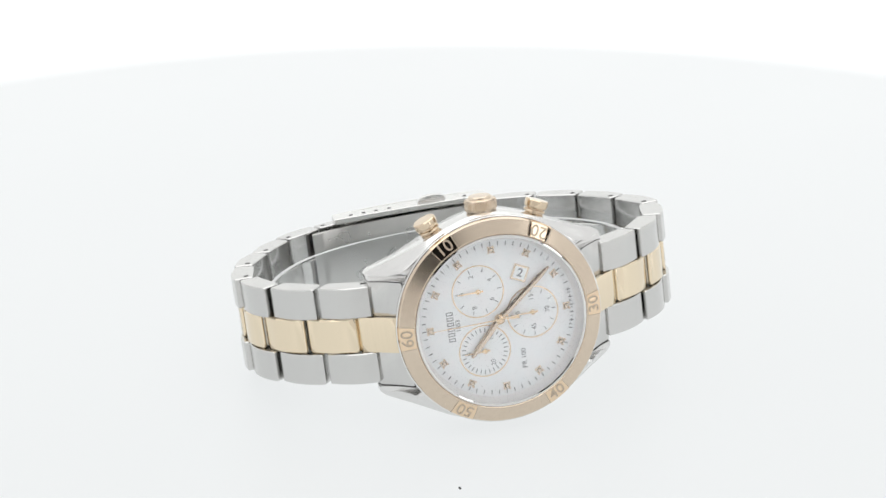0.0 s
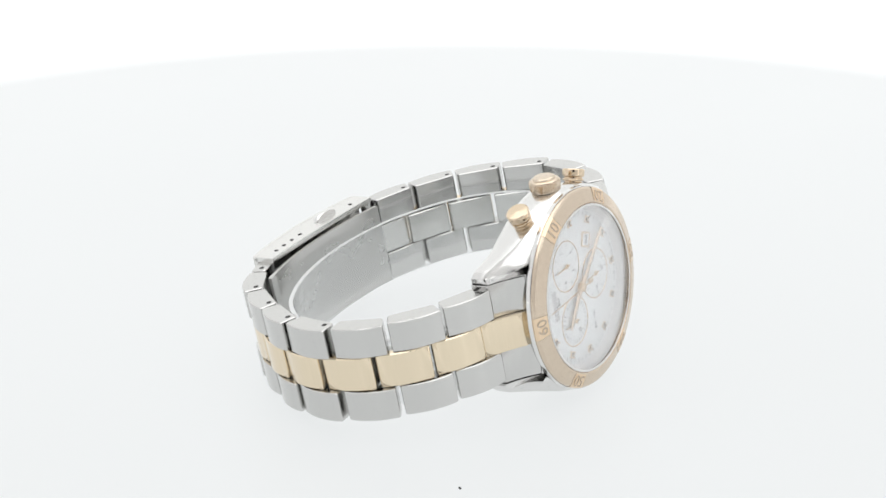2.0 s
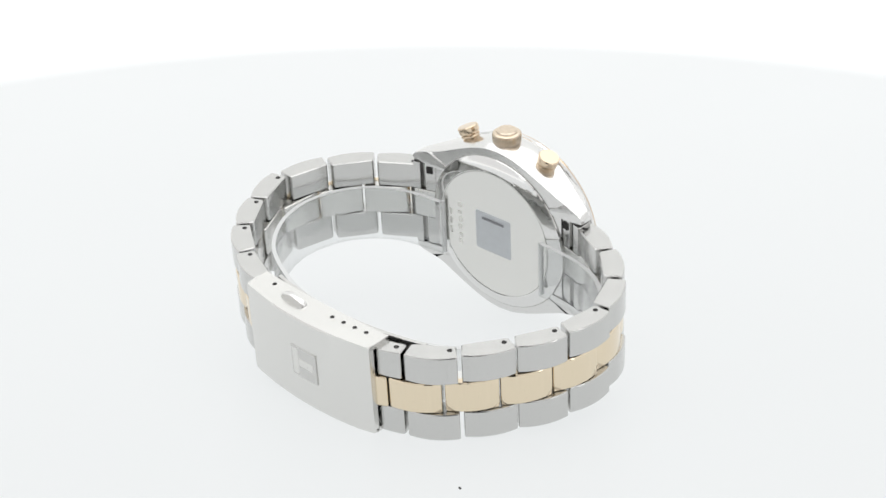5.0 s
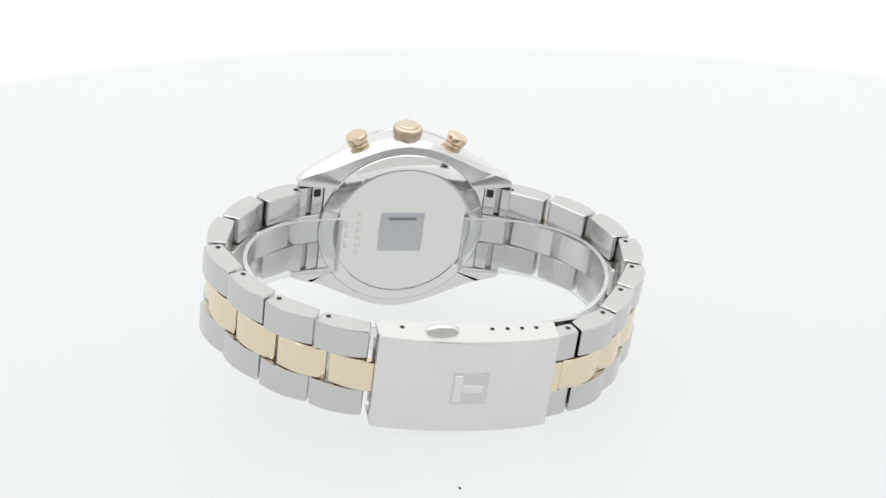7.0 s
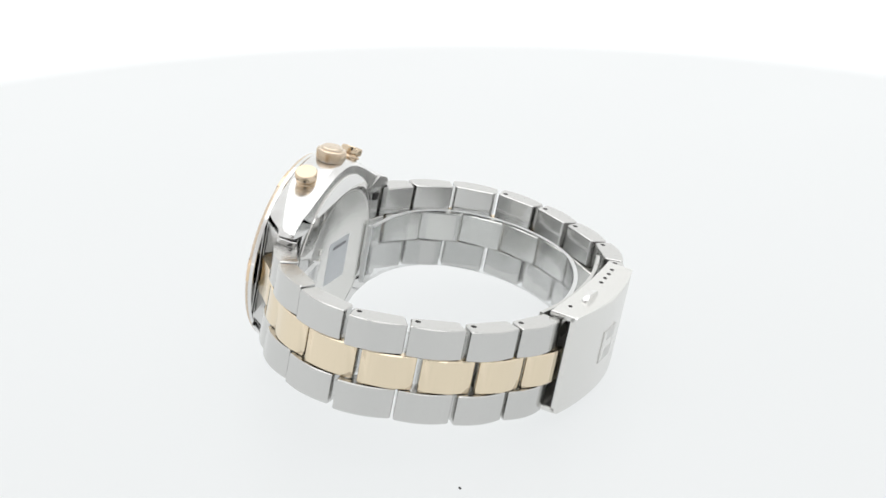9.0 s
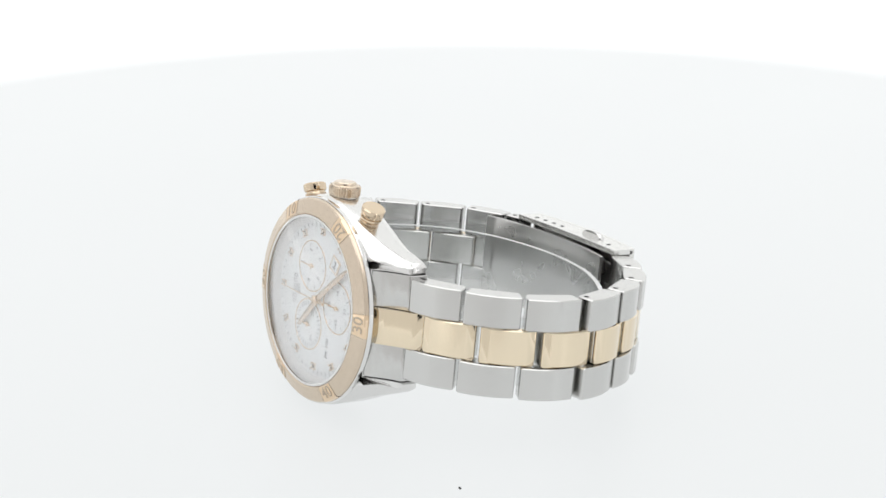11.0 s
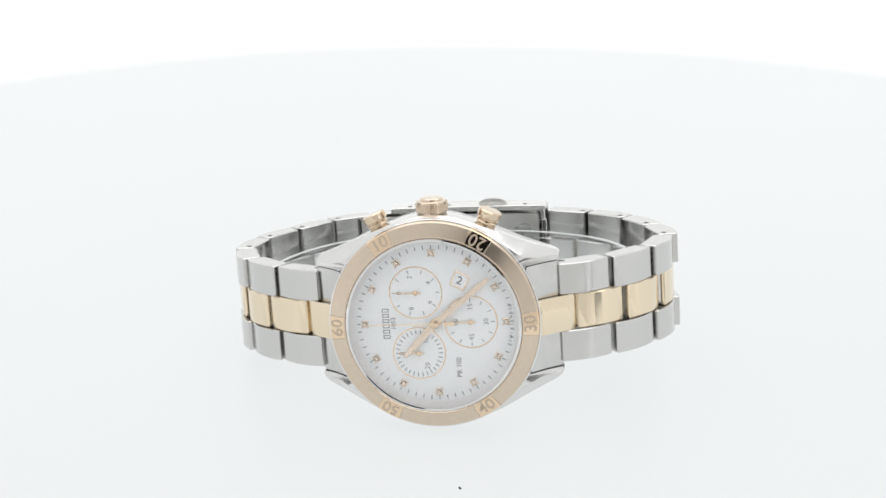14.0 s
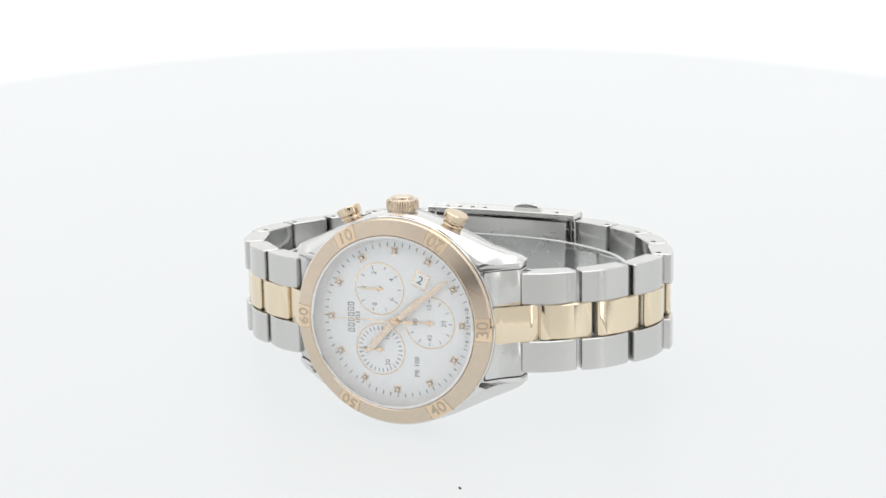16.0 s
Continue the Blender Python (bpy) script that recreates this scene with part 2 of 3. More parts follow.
    part("stand_pole", lathe([(0.01, 0), (8, 0), (8, 597), (0.01, 597)], black_body, 32), rig, "black pole hung from the roof",
         CAM_POSE.inverted() @ pose(0, -0.445, 0.26))
    part("stand_plate", lathe([(0.01, 0), (30, 0), (30, 8), (26, 10), (0.01, 10)], black_body, 48), rig, "round black roof plate",
         CAM_POSE.inverted() @ pose(0, -0.445, 0.847))

    # a speck of dust on the table
    bm = bmesh.new()
    bmesh.ops.create_icosphere(bm, subdivisions=2, radius=0.28)
    for v in bm.verts:
        v.co *= 1 + 0.5 * noise.noise(v.co * 4)
        v.co.z *= 0.6
    speck = new("dust_speck", finish(bm, dust_m))
    speck.location = SPECK
    tagged(speck, "tiny dark speck of dust on the white table", "dust")


TABLE_R, TABLE_X, TABLE_Y = 266.5, 0.0087, -0.0262
SPECK = (0.0035, -0.0518, 0.00012)
build_tent()


# ---- the watch ----
watch = new("wristwatch")
tagged(watch, "steel and rose gold wristwatch with pearl dial standing on its side", "watch")


LUG_LINE = ((12.0, 0.2), (15.6, 0.12), (16.6, -0.1), (17.3, -0.75), (18.2, -1.8), (19.4, -3.0), (20.8, -4.15), (22.4, -5.2))


def top_of(x):
    """Height of the case's upper face, hollowed beside the bezel and falling towards the lugs."""
    return float(np.interp(abs(x), *zip(*LUG_LINE)))


def spline(pts, steps):
    """Smooth run through points, ends kept."""
    out = []
    for i in range(len(pts) - 1):
        p = [Vector(pts[min(max(k, 0), len(pts) - 1)]) for k in (i - 1, i, i + 1, i + 2)]
        for q in range(steps):
            u = q / steps
            out.append(tuple(0.5 * ((2 * p[1]) + (p[2] - p[0]) * u + (2 * p[0] - 5 * p[1] + 4 * p[2] - p[3]) * u * u + (3 * p[1] - p[0] - 3 * p[2] + p[3]) * u ** 3)))
    return out + [tuple(pts[-1])]


def case_outline():
    arc = spline([(22.1, 10.95), (21.3, 11.75), (19.5, 12.55), (16.6, 13.75), (13.4, 15.25), (10.0, 16.8), (6.8, 18.1), (3.5, 19.1), (0.0, 19.5)], 3)
    right = [(16.6, 0.0), (16.6, 5.0), (16.6, 9.85), (17.3, 9.85), (18.2, 9.85), (19.4, 9.85), (20.6, 9.85), (21.8, 9.85), (22.1, 10.15)] + arc
    upper = right + [(-x, y) for x, y in reversed(right[:-1])]
    return upper + [(x, -y) for x, y in reversed(upper[1:-1])]


def build_case():
    pts = case_outline()
    n = len(pts)
    # matching angles on the inner circles, kept in order
    ang = [math.atan2(y, x) for x, y in pts]
    for i in range(n):
        x, y = pts[i]
        if abs(x) < 16.55 or abs(y) < 9.8 or abs(y) > 13.2:
            continue
        base = radians(37.2 + 1.1 * (abs(y) - 9.85) + 0.035 * (abs(x) - 16.6))
        ang[i] = math.atan2(math.copysign(math.sin(base), y), math.copysign(math.cos(base), x))
    inner = lambda r: [(r * math.cos(a), r * math.sin(a)) for a in ang]
    thin = lambda x: min(1.0, max(0.16, (22.6 - abs(x)) / 7))

    def shrink(k):
        out = []
        for i in range(n):
            x, y = pts[i]
            a, b = Vector(pts[i - 1]), Vector(pts[(i + 1) % n])
            d = (b - a).normalized()
            w = 0.12 if abs(y) < 9.9 else thin(x)
            out.append((x - d.y * k * w, y + d.x * k * w))
        return out
    bm = bmesh.new()
    low = lambda x: -7.35 - max(0, abs(x) - 17) * 0.14
    lug_face = ((0, 0.5), (7, 0.6), (12, 1.1), (16.6, 2.2), (19.3, 2.0), (21.3, 1.0), (22.1, 0.5))
    reach = [1.0 if abs(y) < 9.9 else float(np.interp(abs(x), *zip(*lug_face))) for x, y in pts]

    def inset(share):
        out = []
        for i, (x, y) in enumerate(pts):
            d = (Vector(pts[(i + 1) % n]) - Vector(pts[i - 1])).normalized()
            k = share * (0.12 if abs(y) < 9.9 else reach[i])
            out.append((x - d.y * k, y + d.x * k))
        return out

    # the flank narrows to the lug tip under a long sloping facet
    def crease(x, y):
        a, top = abs(x), top_of(x)
        edge = -0.75 - 4.4 * (max(0.0, a - 10.5) / 10.8) ** 1.2
        return top - 0.05 + (min(edge, top - 0.3) - top + 0.05) * min(1, max(0, (abs(y) - 9.9) / 1.2))
    foot, outer, tip = shrink(0.8), inset(0.10), inset(0.93)
    facet = [[(x0 + (x1 - x0) * k, y0 + (y1 - y0) * k, (top_of(x0) - 0.06) * (1 - k) + (crease(*p) + 0.04) * k)
              for (x0, y0), (x1, y1), p in zip(tip, outer, pts)] for k in (0.0, 0.25, 0.5, 0.75, 1.0)]
    loops = [[(x, y, -0.9) for x, y in inner(15.4)],
             [(x, y, 0.25) for x, y in inner(15.4)],
             [(x, y, max(top_of(x), -1.2) + 0.05) for x, y in inner(16.3)],
             [(x, y, top_of(x)) for x, y in inset(1.0)],
             *facet,
             [(x, y, crease(x, y) - 0.08) for x, y in pts],
             [(x, y, min(low(x) + 0.35 + 1.25 * thin(x), crease(x, y) - 0.25)) for x, y in pts],
             [(x, y, low(x) + 0.22 + 1.0 * thin(x)) for x, y in shrink(0.2)],
             [(x, y, low(x)) for x, y in foot],
             [(x, y, -7.45) for x, y in inner(15.2)],
             [(x, y, -6.9) for x, y in inner(14.8)]]
    bridge(bm, loops, caps=(False, False))
    case_me = finish(bm, steel_case, 34)
    part("case", case_me, watch, "polished stainless steel watch case")
    # back
    back = part("case_back", lathe([(0.01, -8.55), (13.8, -8.55), (13.95, -8.62), (14.0, -8.3), (14.0, -7.1), (0.01, -7.0)],
                                   steel_back, 120), watch, "satin steel screwed back")
    part("back_bevel", lathe([(14.05, -7.3), (14.08, -8.6), (14.2, -8.66), (14.45, -8.62), (16.4, -7.88), (16.85, -7.72), (17.0, -7.5), (17.0, -7.2)],
                             steel_polished, 120, closed=True), back, "polished bevel round the screwed back")
    for r0, r1, z in ((13.97, 14.08, -8.63), (16.99, 17.10, -7.52)):
        part("seam", lathe([(r0, z + 0.3), (r0, z), (r1, z), (r1, z + 0.3)], steel_seam_shade, 120, closed=True), back, "fine dark joint line")
    part("sticker", prism(rounded(-4.6, 4.6, -4.5, 4.5, 0.5), 0, 0.08, 0.02, sticker_m), back, "grey film sticker", at(0.2, -0.15, -8.58, 0, 90))
    # unreadable line on the sticker and the etched legend, as plain bars
    part("print_bar", prism(rounded(-2.9, 2.9, -0.3, 0.3, 0.1), 0, 0.03, 0.01, print_grey), back, "dark line of tiny print", at(0.15, 2.9, -8.70, 0, 90))
    for k in range(6):
        part("etched_bar", prism(rounded(-0.5, 0.5, -0.03, 0.05, 0.01), 0, 1.25 - 0.3 * (k % 3 == 1), 0.01, etch), back, "pale etched legend", at(9.0 + 0.12 * (k % 2), 3.2 - 1.75 * k, -8.56))
    for k in range(3):
        part("etched_bar", prism(rounded(-0.35, 0.35, -0.03, 0.05, 0.01), 0, 1.6, 0.01, etch), back, "pale etched legend", at(11.6, 0.6 - 2.2 * k, -8.56))


def build_bezel():
    ring = lathe([(15.75, 0.3), (15.75, 2.3), (15.95, 2.5), (16.15, 2.52), (18.5, 1.72), (18.72, 1.5), (18.82, 1.15), (18.82, 0.75), (18.5, 0.45), (17.0, 0.3)],
                 gold_brushed, 180, closed=True, angle=12)
    bezel = part("bezel", ring, watch, "brushed rose gold bezel ring")
    part("bezel_seat", lathe([(16.6, 0.1), (18.95, 0.1), (19.05, 0.2), (19.05, 0.85), (18.95, 0.95), (18.84, 0.95), (18.84, 0.42), (16.6, 0.42)], steel_polished, 120, closed=True), watch, "thin polished steel step")
    # polished plates under the numerals
    bm = bmesh.new()
    slope = -0.80 / 2.40
    half = radians(6.6)
    prof = [(16.12, 2.53), (18.56, 2.53 + slope * 2.44), (18.77, 1.50), (18.87, 1.1)]
    loops = []
    for r, z in prof:
        loops.append([(r * math.cos(half * (2 * k / 10 - 1)), r * math.sin(half * (2 * k / 10 - 1)), z + 0.05) for k in range(11)])
    under = [[(x * 0.998, y * 0.998, z - 0.2) for x, y, z in loops[i]] for i in (0, 3)]
    bridge(bm, [under[0]] + loops + [under[1]], close=False, caps=(False, False))
    plate = finish(bm, gold_mirror, 8)
    bar = prism(rounded(-1.35, 1.35, -0.05, 0.05, 0.03), -0.06, 0.06, 0.02, gold_matte)
    tilt = math.degrees(math.atan(-slope))
    for minute in (10, 20, 30, 40, 50, 60):
        a = 6 * (30 - minute)
        rot = pose(0, 0, 0, 0, 0, a)
        part("numeral_plate", plate, bezel, "mirror-polished rose gold field", rot)
        inward = minute in (20, 30, 40)
        m = rot @ at(17.35, 0, 2.17, 0, 0, tilt) @ pose(0, 0, 0, 0, 0, 90 if inward else -90)
        part("numeral", lettering(str(minute), 3.15, 0.04, gold_matte, 0.03), bezel, "matte raised bezel numeral", m)
        for s in (-1, 1):
            part("divider", bar, bezel, "", rot @ pose(0, 0, 0, 0, 0, s * 6.8) @ at(17.35, 0, 2.14, 0, 0, tilt))


def build_dial():
    dial = part("dial", lathe([(0.01, 0.0), (14.9, 0.0), (14.9, -0.5), (0.01, -0.5)], pearl, 96), watch, "white mother-of-pearl dial")
    part("flange", lathe([(14.55, 0.0), (15.75, 1.75), (15.75, -0.4), (14.55, -0.4)], rehaut_m, 120, closed=True), watch, "silvered inner flange ring")
    # printed minute track
    def ticks(count, r0, r1, wide, skip=()):
        bm = bmesh.new()
        for k in range(count):
            if k in skip:
                continue
            a = 2 * math.pi * k / count
            c, s = math.cos(a), math.sin(a)
            ends = [(r0, -wide / 2), (r1, -wide / 2), (r1, wide / 2), (r0, wide / 2)]
            lo = [bm.verts.new((r * c - w * s, r * s + w * c, 0)) for r, w in ends]
            hi = [bm.verts.new((r * c - w * s, r * s + w * c, 0.02)) for r, w in ends]
            bm.faces.new(hi)
            for i in range(4):
                bm.faces.new((lo[i], lo[(i + 1) % 4], hi[(i + 1) % 4], hi[i]))
        return finish(bm, print_grey)
    tagged(part("minute_track", ticks(60, 13.45, 14.2, 0.15), dial, "fine grey minute marks", at(0, 0, 0.005)), kind="stuff")
    # stone-set hour markers
    seat = prism(rounded(-0.58, 0.58, 0, 0.28, 0.08), -0.58, 0.58, 0.1, gold_pale)
    claw = lathe([(0.01, 0.0), (0.17, 0.0), (0.17, 0.42), (0.08, 0.5), (0.01, 0.5)], gold_pale, 10)
    gem = lathe([(0.01, 0.2), (0.25, 0.22), (0.46, 0.36), (0.30, 0.50), (0.01, 0.52)], gem_m, 10, angle=5)
    for k in range(12):
        x, y = dial_pos(5 * k, 12.75)
        mk = part("hour_marker", seat, watch, "rose gold setting with a small stone", at(x, y, 0.0, 6 * (30 - 5 * k)))
        part("gem", gem, mk, "small clear brilliant")
        for sx in (-1, 1):
            for sy in (-1, 1):
                part("claw", claw, mk, "", at(sx * 0.5, sy * 0.5, 0))
    # counters
    ring = lathe([(4.62, 0.0), (4.66, 0.07), (4.80, 0.07), (4.84, 0.0)], gold_mirror, 72, caps=(False, False))
    hand = [(-0.9, -0.13), (-0.9, 0.13), (-0.5, 0.16), (0.0, 0.5), (0.45, 0.25), (0.6, 0.14), (3.9, 0.06), (3.9, -0.06), (0.6, -0.14), (0.45, -0.25), (0.0, -0.5), (-0.5, -0.16)]
    hand_me = outline_plate(hand, 0.0, 0.16, 0.04, gold_mirror)
    cap = lathe([(0.01, 0.0), (0.34, 0.0), (0.34, 0.3), (0.22, 0.38), (0.01, 0.38)], gold_mirror, 20)
    marks = {10: (("0", 0), ("2", 72), ("4", 144), ("6", 216), ("8", 288)), 30: (("60", 0), ("15", 90), ("30", 180), ("45", 270)),
             50: (("0", 0), ("10", 120), ("20", 240))}
    track = {10: ticks(10, 3.6, 4.3, 0.13), 30: ticks(12, 3.6, 4.3, 0.13), 50: ticks(30, 3.55, 4.3, 0.15)}
    for minute in (10, 30, 50):
        cx, cy = dial_pos(minute, 6.42)
        sub = part("counter", lathe([(0.01, 0.012), (4.6, 0.012), (4.6, 0.0), (0.01, 0.0)], pearl, 64), watch, "small pearl counter with a thin gold ring", at(cx, cy, 0))
        part("counter_ring", ring, sub, "thin rose gold ring")
        tagged(part("counter_track", track[minute], sub, "fine grey division marks", at(0, 0, 0.014)), kind="stuff")
        for text, turn in marks[minute]:
            r = 3.0 if len(text) == 1 else 2.75
            a = radians(180 - turn)
            part("figure", lettering(text, 1.25, 0.012, print_grey), sub, "small grey figure", upright(r * math.cos(a), r * math.sin(a), 0.02))
        part("counter_hand", hand_me, sub, "slim rose gold hand", at(0, 0, 0.25, 180))
        part("hand_cap", cap, sub, "", at(0, 0, 0.1))
    # date window at four
    x, y = dial_pos(20.4, 9.0)
    win = part("date_frame", prism(rounded(-1.45, 1.45, 0, 0.22, 0.06), -1.45, 1.45, 0.08, gold_pale), watch, "square rose gold date frame", at(x, y, 0.0, 90 - 115))
    part("date_disc", prism(rounded(-1.1, 1.1, 0, 0.23, 0.03), -1.1, 1.1, 0.02, pearl), win, "white date disc")
    part("figure", lettering("2", 2.1, 0.012, print_grey, 0.03), win, "dark date figure", at(0, 0, 0.25, -90 + 90))
    # maker's lettering as plain blocks, and the readable small print
    bm = bmesh.new()
    box = lambda h, w, z: [(h, w, z), (-h, w, z), (-h, -w, z), (h, -w, z)]
    bridge(bm, [box(0.62, 0.33, 0.0), box(0.62, 0.33, 0.025), box(0.46, 0.19, 0.025), box(0.46, 0.19, 0.0)], caps=(False, False))
    frame_me = finish(bm, print_grey)
    for k in range(6):
        part("printed_block", frame_me, dial, "grey printed block of the maker's mark", at(-8.9, (k - 2.5) * 0.97, 0.0))
    part("figure", lettering("1853", 1.15, 0.012, print_grey, 0.01), dial, "small grey printed year", upright(-7.55, 0.0, 0.01))
    part("figure", lettering("PR 100", 1.3, 0.012, print_grey, 0.01), dial, "small grey print", upright(3.9, -8.3, 0.01))
    for text, off in (("SWISS", -2.1), ("MADE", 2.0)):
        for i, ch in enumerate(text):
            a = (off + (i - (len(text) - 1) / 2) * 0.78) / 13.75
            part("figure", lettering(ch, 0.72, 0.012, print_grey), dial, "tiny grey print", at(13.75 * math.cos(a), 13.75 * math.sin(a), 0.01, 90 + math.degrees(a)))


def build_pointers():
    def hand(name, length, wide, tail, minute, z, label):
        pts = [(-tail, -wide * 0.4), (-tail, wide * 0.4), (0, wide * 0.55), (length * 0.80, wide * 0.5), (length, wide * 0.2), (length, -wide * 0.2), (length * 0.80, -wide * 0.5), (0, -wide * 0.55)]
        bm = bmesh.new()
        low = [(x, y, 0) for x, y in pts]
        up = [(x, y, 0.10) for x, y in pts]
        ridge = [(x, y * 0.15, 0.24) for x, y in pts]
        bridge(bm, [low, up, ridge])
        part(name, finish(bm, gold_hand, 15), watch, label, at(0, 0, z, 6 * (30 - minute)))
    hand("minute_hand", 12.9, 1.05, 1.5, 23.6, 0.75, "faceted rose gold minute hand")
    hand("hour_hand", 8.5, 1.15, 1.3, 52.2, 0.5, "faceted rose gold hour hand")
    pts = [(-3.6, -0.35), (-3.6, 0.35), (-2.2, 0.30), (-1.8, 0.12), (12.4, 0.05), (12.4, -0.05), (-1.8, -0.12), (-2.2, -0.30)]
    part("seconds_hand", outline_plate(pts, 0, 0.12, 0.02, gold_mirror), watch, "thin rose gold seconds hand at twelve", at(0, 0, 1.05, 180))
    part("hand_cap", lathe([(0.01, 0.3), (0.85, 0.3), (0.85, 1.2), (0.6, 1.36), (0.2, 1.4), (0.01, 1.4)], gold_mirror, 28), watch, "small rose gold hub")
    part("crystal_rim", lathe([(15.30, 2.44), (15.74, 2.30), (15.74, 2.46), (15.50, 2.52)], steel_polished, 120, closed=True), watch, "thin bright rim round the crystal")
    glass = part("crystal", lathe([(0.01, 1.75), (15.7, 1.75), (15.6, 2.2), (15.3, 2.36), (0.01, 2.40)], crystal_m, 96), watch, "clear flat sapphire crystal")
    glass.visible_shadow = False


def build_crown():
    n = 40
    bm = bmesh.new()
    def loop(r, z, knurl):
        out = []
        for i in range(n * 4):
            a = 2 * math.pi * i / (n * 4)
            k = (0, 0, 1, 1)[i % 4] * knurl
            out.append(((r - k) * math.cos(a), (r - k) * math.sin(a), z))
        return out
    loops = [loop(2.3, 0.0, 0), loop(2.75, 0.15, 0), loop(2.9, 0.4, 0.2), loop(2.95, 1.75, 0.2), loop(2.75, 2.1, 0.1), loop(2.4, 2.28, 0), loop(2.1, 2.32, 0), loop(2.05, 2.6, 0), loop(1.85, 2.74, 0), loop(0.9, 2.8, 0)]
    bridge(bm, loops)
    crown = part("crown", finish(bm, gold_crown, 25), watch, "fluted rose gold crown", at(0.1, 19.3, -3.6, 0, -90))
    part("crown_stem", lathe([(0.01, -1.2), (2.4, -1.2), (2.4, 0.1), (0.01, 0.1)], steel_polished, 40), crown, "polished steel stem collar")
    push = lathe([(0.01, -2.0), (1.55, -2.0), (1.55, 0.2), (1.75, 0.3), (1.8, 0.7), (1.6, 0.8), (1.6, 0.95), (1.9, 1.05), (2.0, 1.25), (1.95, 1.45), (1.7, 1.55), (1.7, 1.7), (2.05, 1.85), (2.15, 2.2), (2.15, 3.1), (1.95, 3.3), (0.01, 3.36)],
                 gold_pusher, 40)
    for s in (-1, 1):
        part("pusher", push, watch, "grooved rose gold push button", at(s * 9.4, 16.4, -3.5, -s * 22, -90))


def build_bracelet():
    six = [(22.4, -7.6), (31.0, -12.5), (37.3, -20.2), (40.0, -29.8), (36.4, -39.3), (30.9, -47.6), (22.9, -53.6), (13.9, -57.6)]
    twelve = [(-22.4, -7.2), (-30.8, -11.8), (-37.5, -18.8), (-40.6, -27.9), (-38.9, -37.5), (-34.1, -45.7), (-28.2, -53.5), (-20.1, -58.5), (-12.0, -61.1)]
    L = 9.65

    def flared(x0, x1, z0, z1, r, dome, by):
        mid_x = (x0 + x1) / 2
        return [(x + (by * z / z1 if z > 0 else -0.55 * z / z0) * 2 * (x - mid_x) / (x1 - x0), z) for x, z in rounded(x0, x1, z0, z1, r, dome)]
    mid = prism(rounded(-1.4, L - 2.0, -1.2, 1.6, 0.4, 0.2), -3.1, 3.1, 0.2, steel_satin, 24)
    cap = prism(flared(-1.5, L - 1.85, 1.25, 2.2, 0.4, 0.9, 0.22), -3.2, 3.2, 0.22, gold_polished, 24)
    short = prism(rounded(-1.45, 3.4, -1.3, 1.7, 0.4, 0.1), 3.32, 9.0, 0.18, steel_brushed, 24)
    short_low = prism(rounded(-1.45, 3.4, -1.3, 1.7, 0.4, 0.1), -9.0, -3.32, 0.18, steel_brushed, 24)
    # flat disc, its black painted for the shade inside a pin hole
    pin = lathe([(0.01, -0.3), (0.5, -0.3), (0.5, 0.02), (0.01, 0.02)], gap_shade, 16)
    core = prism(rounded(-0.75, 0.75, -0.5, 0.9, 0.4), -8.6, 8.6, 0.2, steel_satin)
    for path, sgn in ((six, 1), (twelve, -1)):
        for k in range(len(path) - 1):
            (x0, z0), (x1, z1) = path[k], path[k + 1]
            d = Vector((x1 - x0, 0, z1 - z0)).normalized()
            out = Vector((-d.z, 0, d.x)) if sgn > 0 else Vector((d.z, 0, -d.x))
            e = d.cross(Vector((0, 1, 0)))
            # columns: along the bracelet, across it, outwards
            m = frame3((x0, 0, z0), d, (0, 1, 0), -e if (-e).dot(out) > 0 else e)
            if m.to_3x3().determinant() < 0:
                m = frame3((x0, 0, z0), d, (0, -1, 0), out)
            flip = m.to_3x3().col[1].y < 0
            last = sgn < 0 and k == len(path) - 2
            upper, lower = short, short_low
            if not last:
                span = math.hypot(x1 - x0, z1 - z0)
                shape = flared(-1.45, span - 1.88, -1.3, 2.25, 0.35, 0.8, 0.24)
                upper, lower = (prism(shape, y0, y1, 0.18, steel_brushed, 24) for y0, y1 in ((3.32, 9.0), (-9.0, -3.32)))
            if flip:
                upper, lower = lower, upper
            ob = part("side_link", upper, watch, "brushed steel outer link", m)
            part("side_link", lower, watch, "brushed steel outer link", m)
            if k == 0 or k >= 3:
                s = -1 if flip else 1
                part("pin_hole", pin, ob, "black disc for the shade in a pin hole", at(0, 9.0 * s, 0, 0, -90 * s))
            # centre link, set a third of a link towards the clasp
            if not last:
                f = 0.31
                nx, nz = path[k + 2] if k + 2 < len(path) else (2 * x1 - x0, 2 * z1 - z0)
                d2 = Vector((nx - x1, 0, nz - z1)).normalized()
                dm = (d * (1 - f) + d2 * f).normalized()
                outm = Vector((-dm.z, 0, dm.x)) if sgn > 0 else Vector((dm.z, 0, -dm.x))
                mm = frame3((x0 + (x1 - x0) * f, 0, z0 + (z1 - z0) * f), dm, (0, -1 if flip else 1, 0), outm)
                ob = part("centre_link", mid, watch, "centre link of steel with a rose gold face", mm)
                part("gold_face", cap, ob, "polished rose gold face")
            else:
                stub = part("centre_link", prism(rounded(1.45, 4.6, -1.2, 1.6, 0.3, 0.1), -3.1, 3.1, 0.2, steel_satin, 24), watch, "centre link of steel with a rose gold face", m)
                part("gold_face", prism(rounded(1.4, 4.6, 1.25, 2.2, 0.3, 0.15), -3.2, 3.2, 0.22, gold_polished, 24), stub, "polished rose gold face")
            part("link_bar", core, watch, "steel bar joining links", frame3((x1, 0, z1), d, (0, -1 if flip else 1, 0), out) if not last else m)
